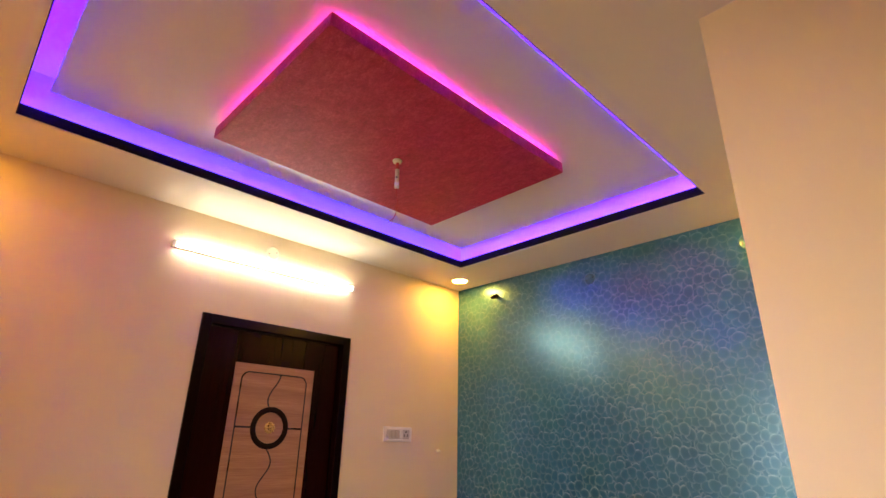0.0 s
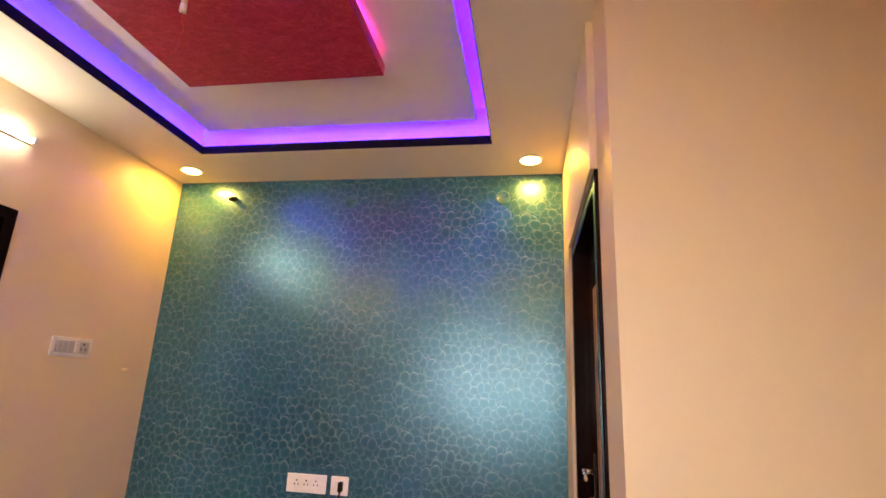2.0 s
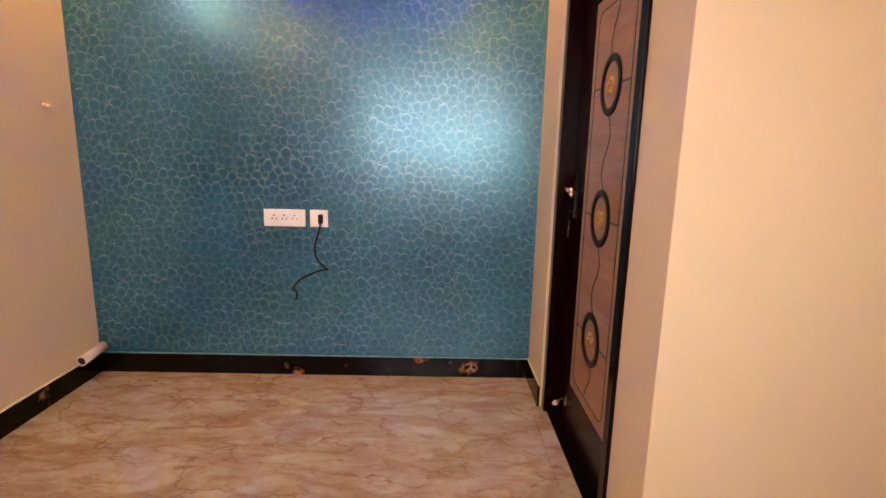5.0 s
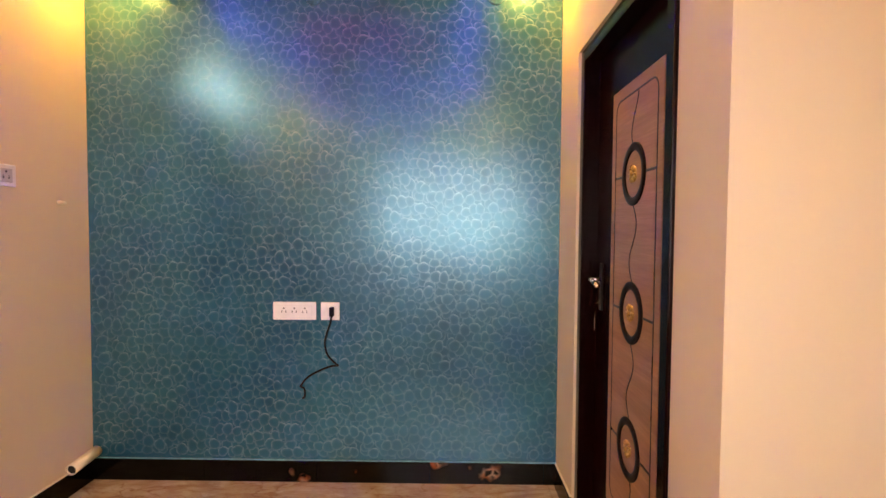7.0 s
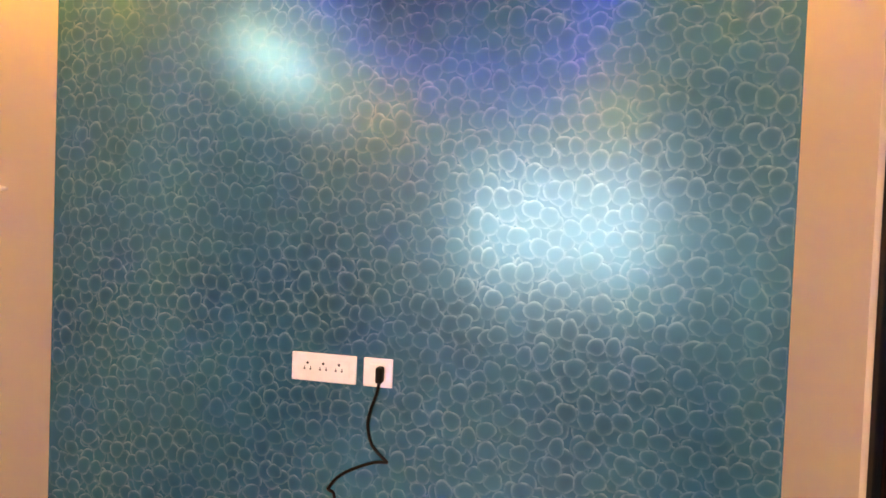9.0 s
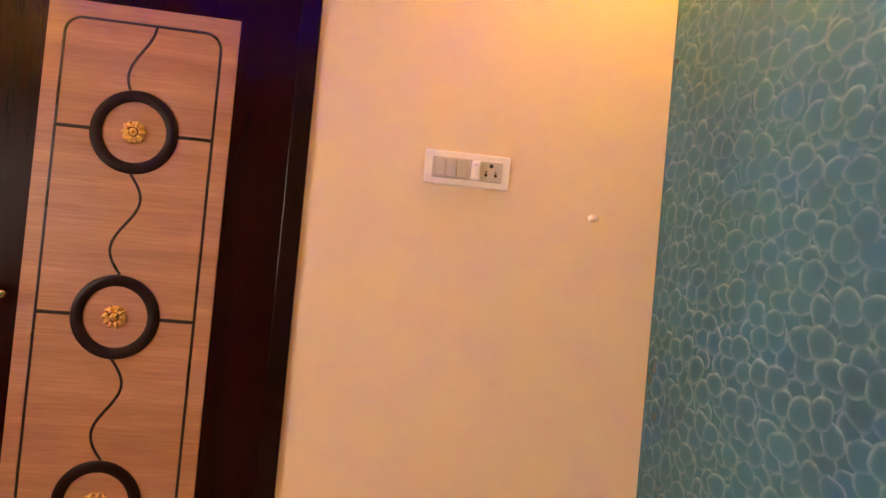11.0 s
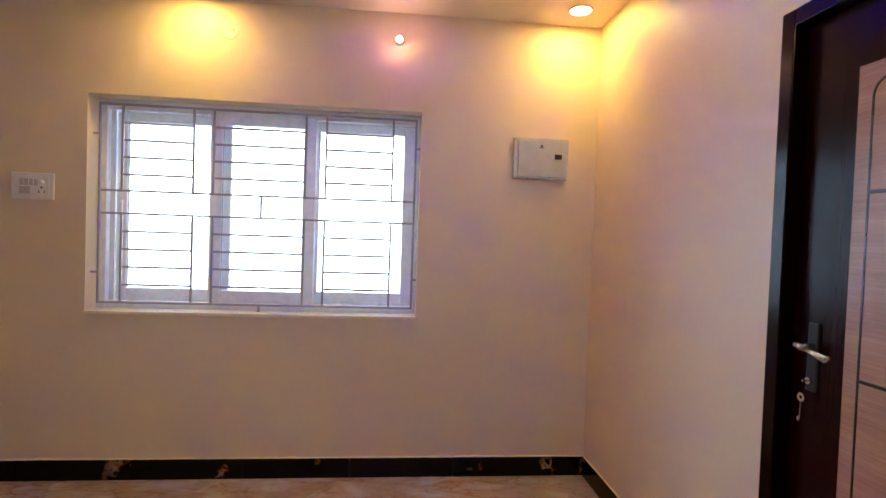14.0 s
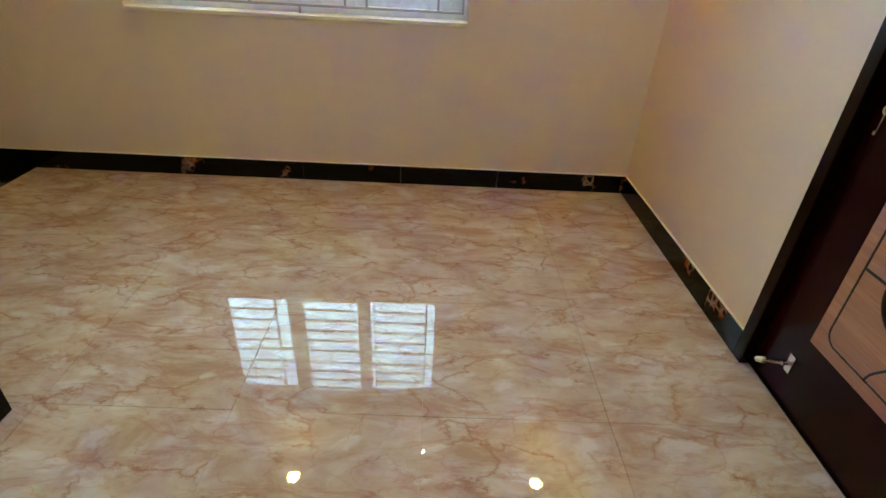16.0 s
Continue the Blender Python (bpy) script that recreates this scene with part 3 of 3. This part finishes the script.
# ---- window ----
win = thing("window_1", "white three-panel sliding window behind a painted steel grille", "window", Matrix.Translation((0, S, 0)))
win["kind"] = "structure"
fy0, fy1 = -0.195, -0.105
x0, x1, z0, z1 = WX0, WX1, WZ0, WZ1
part("window_frame", boxes((x0, x0 + 0.028, fy0, fy1, z0, z1), (x1 - 0.050, x1, fy0, fy1, z0, z1), (x0 + 0.028, x1 - 0.050, fy0, fy1, z0, z0 + 0.045), (x0 + 0.028, x1 - 0.050, fy0, fy1, z1 - 0.06, z1), bevel=0.004), upvc, win)
part("track", boxes((x1 - 0.078, x1 - 0.050, -0.150, -0.142, z0 + 0.045, z1 - 0.06), (x0 + 0.028, x1 - 0.050, -0.150, -0.146, z0 + 0.045, z0 + 0.060), bevel=0.001), upvc, win)
for sx1, px1, px0, sx0, ya in ((2.785, 2.725, 2.215, 2.150, -0.188), (2.255, 2.185, 1.725, 1.655, -0.142), (1.712, 1.642, 1.138, 1.076, -0.188)):
    sz0, sz1, pz0, pz1 = z0 + 0.045, z1 - 0.06, 1.055, 2.012
    sash = part("sash", boxes((sx0, px0, ya, ya + 0.034, sz0, sz1), (px1, sx1, ya, ya + 0.034, sz0, sz1),
                              (px0, px1, ya, ya + 0.034, sz0, pz0), (px0, px1, ya, ya + 0.034, pz1, sz1), bevel=0.004), upvc, win)
    pane = part("pane", boxes((px0 - 0.004, px1 + 0.004, ya + 0.013, ya + 0.018, pz0 - 0.004, pz1 + 0.004)), pane_glass, sash)
    pane.visible_shadow = False
    part("gasket", boxes((px0, px0 + 0.004, ya + 0.019, ya + 0.026, pz0, pz1), (px1 - 0.004, px1, ya + 0.019, ya + 0.026, pz0, pz1)), panel_grey, sash)
    if ya < -0.15:
        hx = 2.755 if sx1 > 2 else 1.107
        part("latch", boxes((hx - 0.008, hx + 0.008, ya + 0.034, ya + 0.046, 1.47, 1.56), bevel=0.003), upvc, sash)
part("window_sill", boxes((x0, x1, -0.10, 0.012, z0 - 0.016, z0 + 0.004), bevel=0.003), cream_trim, win)

grille = thing("window_grille", "white painted steel window grille of thin square bars", "window grille", Matrix.Translation((0, S - 0.055, 0)))
gx0, gx1, gz0, gz1, gb = 1.075, 2.824, 0.982, 2.085, 0.006


def gx(u):
    return gx1 - u * (gx1 - gx0)


def bar(a, b):
    (xa, za), (xb, zb) = a, b
    part("bar", boxes((min(xa, xb) - gb, max(xa, xb) + gb, -gb, gb, min(za, zb) - gb, max(za, zb) + gb), bevel=0.0012, segments=1), grille_paint, grille)


zm1, zm0 = 1.608, 1.481
for z in (gz0, gz1):
    bar((gx0, z), (gx1, z))
for z in (zm0, zm1):
    bar((gx0 + 0.011, z), (gx1 - 0.011, z))
for x in (gx0, gx1):
    bar((x, gz0 + 0.011), (x, gz1 - 0.011))
for ua, ub in ((0.068, 0.285), (0.348, 0.639), (0.705, 0.924)):
    for za, zb in ((zm1, gz1), (gz0, zm0)):
        for u in (ua, ub):
            bar((gx(u), za + 0.011), (gx(u), zb - 0.011))
        for k in range(1, 5):
            z = za + (zb - za) * (k / 5.0 if za < 1.2 else (k - 0.05) / 5.0)
            bar((gx(ua) - 0.011, z), (gx(ub) + 0.011, z))
bar((gx(0.5), zm0 + 0.011), (gx(0.5), zm1 - 0.011))
for z in (1.15, 1.92):
    bar((WX0 + 0.004, z), (gx0 - 0.011, z))
    bar((gx1 + 0.011, z), (WX1 - 0.004, z))
bar((gx(0.5), WZ0 + 0.008), (gx(0.5), gz0 - 0.011))


# ---- ceiling things ----
panel = thing("ceiling_panel", "floating red textured ceiling panel with pink backlight", "ceiling panel", Matrix.Translation((0, 0, H)))
part("board", boxes((RX0, RX1, RY0, RY1, 0.024, 0.076), bevel=0.002), red, panel)
part("hanger_box", boxes((RX0 + 0.18, RX1 - 0.18, RY0 + 0.18, RY1 - 0.18, 0.076, 0.103)), white_ceiling, panel)
c = 0.045
for spec in ((RX0 + c, RX0 + c + 0.012, RY0 + c, RY1 - c, 0.077, 0.085), (RX1 - c - 0.012, RX1 - c, RY0 + c, RY1 - c, 0.077, 0.085),
             (RX0 + c + 0.012, RX1 - c - 0.012, RY0 + c, RY0 + c + 0.012, 0.077, 0.085),
             (RX0 + c + 0.012, RX1 - c - 0.012, RY1 - c - 0.012, RY1 - c, 0.077, 0.085)):
    strip_body(*spec, pink_glow, "light_strip", panel, "glowing pink light strip")

hook = thing("fan_hook", "white pipe stub with red connector and loose hanging wires", "fan hook", Matrix.Translation((1.196, -1.64, H + 0.024)))
part("ceiling_cup", lathe(((0.0, 0.0), (0.022, 0.0), (0.020, -0.008), (0.012, -0.014), (0.0, -0.014)), 20), ivory_plastic, hook, "", True)
part("connector", rod(bmesh.new(), (0.002, 0, -0.012), (0.0, 0.002, -0.045), 0.0080, 14), wire_red, hook, "red connector sleeve", True)
part("pipe", rod(bmesh.new(), (0.0, 0.002, -0.045), (-0.004, 0.008, -0.130), 0.0095, 14), ivory_plastic, hook, "cream pipe stub with a hole", True)
part("hole", rod(bmesh.new(), (0.006, -0.006, -0.088), (0.002, 0.002, -0.088), 0.0042, 8), hole_black, hook)
part("end_sleeve", rod(bmesh.new(), (-0.003, 0.0065, -0.108), (-0.0045, 0.0085, -0.134), 0.0105, 14), white_plastic, hook, "clear end sleeve", True)
part("wire", sweep(smooth_line(((-0.004, 0.008, -0.13), (0.004, 0.0, -0.17), (0.014, 0.004, -0.205), (0.006, 0.0, -0.235), (0.010, 0.0, -0.275), (-0.025, -0.012, -0.305))), 0.0011, 6), wire_red, hook)
part("wire", sweep(smooth_line(((-0.004, 0.008, -0.13), (0.008, 0.004, -0.18), (0.018, 0.0, -0.215), (0.008, 0.002, -0.26), (-0.010, -0.006, -0.310))), 0.0011, 6), wire_red, hook)

for x, y in ((0.205, -0.2), (2.282, -0.207), (0.208, -3.215), (2.285, -3.215)):
    dl = thing("downlight", "round recessed downlight glowing warm white", "downlight", Matrix.Translation((x, y, H)), "recessed ceiling downlights")
    part("rim", lathe(((0.052, 0.0), (0.054, -0.006), (0.066, -0.004), (0.068, 0.0)), 40), white_plastic, dl, "", True)
    part("diffuser", lathe(((0.0, -0.005), (0.053, -0.005), (0.053, -0.001), (0.0, -0.001)), 40), down_glow, dl, "glowing warm diffuser")

tube = thing("tube_light", "slim white tube light batten glowing over the door", "tube light", on_west(-1.605, 2.462))
part("batten", boxes((-0.565, 0.565, -0.014, 0.014, 0.0, 0.018), bevel=0.003), white_plastic, tube)
bm = bmesh.new()
arc = [(0.014 * math.sin(radians(a)), 0.018 + 0.016 * math.cos(radians(a))) for a in range(-66, 67, 12)]
ends = [[bm.verts.new((x, v, w)) for v, w in arc] for x in (-0.555, 0.555)]
for k in range(len(arc) - 1):
    bm.faces.new((ends[0][k], ends[1][k], ends[1][k + 1], ends[0][k + 1]))
for e in ends:
    bm.faces.new(e)
bmesh.ops.recalc_face_normals(bm, faces=bm.faces)
part("diffuser", bm, tube_glow, tube, "glowing white half-round diffuser")
for s in (-1, 1):
    part("end_cap", boxes((s * 0.565 - 0.010, s * 0.565 + 0.010, -0.017, 0.017, 0.0, 0.044), bevel=0.004), white_plastic, tube)


def blank_plate(m, mat, label):
    b = thing("round_cover_plate", label, "cover plate", m, "round blank wall plates")
    part("disc", lathe(((0.0, 0.004), (0.032, 0.004), (0.034, 0.007), (0.040, 0.007), (0.042, 0.004), (0.042, 0.0)), 32), mat, b, "", True)
    for s in (-1, 1):
        part("screw", lathe(((0.0, 0.006), (0.004, 0.0055), (0.004, 0.004)), 10, Matrix.Translation((s * 0.022, s * 0.008, 0))), hole_black if mat is blue_plate else chrome, b)
    return b


blank_plate(on_north(1.19, 2.528), blue_plate, "round cover plate painted over in wall blue")
blank_plate(on_north(2.123, 2.535), blue_plate, "round cover plate painted over in wall blue")
blank_plate(on_south(2.128, 2.506), cream_trim, "cream round cover plate on the window wall")
blank_plate(on_west(-1.617, 2.564), cream_trim, "cream round cover plate above the tube light")

holder = thing("lamp_holder", "small black empty lamp holder angled from the blue wall", "lamp holder", on_north(0.40, 2.56))
part("wall_cup", lathe(((0.0, 0.012), (0.016, 0.010), (0.020, 0.0)), 20), hole_black, holder, "", True)
part("socket", rod(bmesh.new(), (0.0, 0.0, 0.008), (0.012, -0.020, 0.062), 0.014, 18, 0.016), hole_black, holder, "", True)

bulb = thing("wall_bulb", "small wall lamp with a lit orange bulb", "wall lamp", on_south(1.192, 2.523))
part("wall_cup", lathe(((0.0, 0.016), (0.022, 0.014), (0.028, 0.0)), 20), white_plastic, bulb, "", True)
part("socket", rod(bmesh.new(), (0, 0.0, 0.012), (0.0, -0.008, 0.045), 0.018, 18, 0.020), white_plastic, bulb, "", True)
bm = bmesh.new()
bmesh.ops.create_uvsphere(bm, u_segments=20, v_segments=12, radius=0.016, matrix=Matrix.Translation((0, -0.012, 0.055)))
part("glass_bulb", bm, spot_glow, bulb, "glowing orange bulb", True)


# ---- switches and sockets ----
def socket_holes(face, cx, cy, z, s=1.0):
    for dx, dy, r in ((0, 0.010, 0.0036), (-0.0085, -0.006, 0.0028), (0.0085, -0.006, 0.0028), (-0.0085, -0.0005, 0.0016), (0.0085, -0.0005, 0.0016)):
        part("hole", rod(bmesh.new(), (cx + dx * s, cy + dy * s, z - 0.002), (cx + dx * s, cy + dy * s, z + 0.0006), r * s, 10), hole_black, face)


def plate(name, m, w, h, label, category, mat=white_plastic, inner=None):
    p = thing(name, label, category, m)
    part("plate", boxes((-w / 2, w / 2, -h / 2, h / 2, 0, 0.010), bevel=0.004, segments=3), mat, p)
    face = part("face", boxes((-w / 2 + 0.022, w / 2 - 0.022, -h / 2 + 0.018, h / 2 - 0.018, 0.006, 0.0125), bevel=0.0012), inner or mat, p)
    return p, face


s1, face = plate("switch_board", on_west(-0.576, 1.563), 0.240, 0.094, "white modular switch board with grey rockers and a socket", "switch", inner=switch_white)
for i, x in enumerate((-0.076, -0.046, -0.016)):
    part("rocker", boxes((x - 0.0135, x + 0.0135, -0.026, 0.026, 0.010, 0.0165), bevel=0.0025), switch_white, s1)
lit = part("rocker", boxes((0.010, 0.034, -0.026, 0.026, 0.010, 0.0215), bevel=0.0025), white_plastic, s1)
part("indicator", boxes((0.017, 0.027, 0.012, 0.016, 0.0200, 0.0222), bevel=0.0006), switch_white, lit)
socket_holes(face, 0.066, 0.0, 0.0125, 1.6)

s2, face = plate("socket_board", on_north(1.085, 0.913), 0.226, 0.094, "white triple socket plate on the blue wall", "socket")
for x in (-0.055, 0.0, 0.055):
    socket_holes(face, x, 0.002, 0.0125, 1.25)
s3, face = plate("socket_plate", on_north(1.272, 0.913), 0.098, 0.094, "square white socket plate with a black plug", "socket")
part("rocker", boxes((-0.026, -0.006, -0.027, 0.027, 0.010, 0.015), bevel=0.002), white_plastic, s3)

s4, face = plate("switch_board", on_south(3.13, 1.609), 0.215, 0.142, "white modular switch board with a socket beside the window", "switch")
for i, x in enumerate((-0.052, -0.028, -0.004, 0.020)):
    part("rocker", boxes((x - 0.010, x + 0.010, 0.004, 0.040, 0.010, 0.016), bevel=0.002), switch_white, s4)
part("rocker", boxes((-0.062, -0.006, -0.042, -0.002, 0.010, 0.016), bevel=0.002), switch_white, s4)
part("knob", lathe(((0.013, 0.010), (0.012, 0.022), (0.0, 0.023)), 20, Matrix.Translation((0.05, 0.022, 0))), white_plastic, s4, "round fan regulator knob", True)
socket_holes(face, 0.048, -0.022, 0.0125, 1.6)

cord = thing("power_cord", "thin black power cord hanging from its plug", "cord", on_north(0.012, 0.003))
part("plug", boxes((1.262, 1.284, 0.885, 0.935, 0.013, 0.045), bevel=0.005), cable_black, cord, "black moulded plug")
line = smooth_line(((1.273, 0.888, 0.030), (1.262, 0.845, 0.022), (1.240, 0.785, 0.010), (1.232, 0.735, 0.008), (1.245, 0.680, 0.008), (1.275, 0.645, 0.008), (1.303, 0.6235, 0.010)))
line += smooth_line(((1.303, 0.6225, 0.010), (1.262, 0.618, 0.008), (1.215, 0.600, 0.008), (1.165, 0.575, 0.008), (1.130, 0.548, 0.008), (1.110, 0.522, 0.008), (1.104, 0.512, 0.008)))
line += smooth_line(((1.106, 0.508, 0.009), (1.122, 0.498, 0.008), (1.126, 0.470, 0.008), (1.122, 0.452, 0.008), (1.113, 0.447, 0.008)))
part("cable", sweep(line, 0.0050, 8), cable_black, cord)
part("knot", lathe(((0, -0.006), (0.005, -0.004), (0.006, 0), (0.005, 0.004), (0, 0.006)), 10, Matrix.Translation((1.104, 0.512, 0.009))), cable_black, cord, "", True)

db = thing("distribution_box", "grey enamel breaker box with a hinged door and black latch", "breaker box", on_south(0.3425, 1.889))
part("body", boxes((-0.164, 0.164, -0.120, 0.120, 0.0, 0.020), bevel=0.004), panel_grey, db)
dd = part("door", boxes((-0.138, 0.152, -0.108, 0.106, 0.020, 0.028), bevel=0.003), panel_grey, db)
part("latch", boxes((0.080, 0.122, 0.0, 0.028, 0.027, 0.031), bevel=0.001), hole_black, dd, "black latch window")
part("badge", boxes((-0.012, 0.012, 0.060, 0.066, 0.0275, 0.0288)), dark_steel, dd)
part("badge", boxes((-0.006, 0.006, 0.068, 0.080, 0.0275, 0.0288)), dark_steel, dd)
part("sticker", boxes((-0.132, -0.090, -0.116, -0.108, 0.0195, 0.0208)), white_plastic, db)

peg = thing("wall_peg", "small cream plastic peg stub in the wall", "peg", on_west(-0.205, 1.465))
part("flange", lathe(((0.0, 0.004), (0.010, 0.003), (0.012, 0.0)), 16), ivory_plastic, peg, "", True)
part("stub", rod(bmesh.new(), (0, 0, 0.002), (0.0, -0.002, 0.036), 0.0095, 14, 0.0085), ivory_plastic, peg, "", True)

pipe = thing("drain_pipe_stub", "short cream plastic pipe stub lying along the skirting", "pipe", Matrix.Identity(4))
bm = lathe(((0.022, 0.0), (0.027, 0.0), (0.027, 0.20), (0.022, 0.20), (0.022, 0.0)), 28, look((0.040, -0.215, 0.148), (0.030, 0.0, 0.160)) @ Matrix.Rotation(math.pi, 4, "X"))
part("tube", bm, ivory_plastic, pipe, "", True)
part("bore", rod(bmesh.new(), (0.0395, -0.205, 0.1485), (0.0385, -0.180, 0.150), 0.0225, 24), hole_black, pipe, "dark bore")
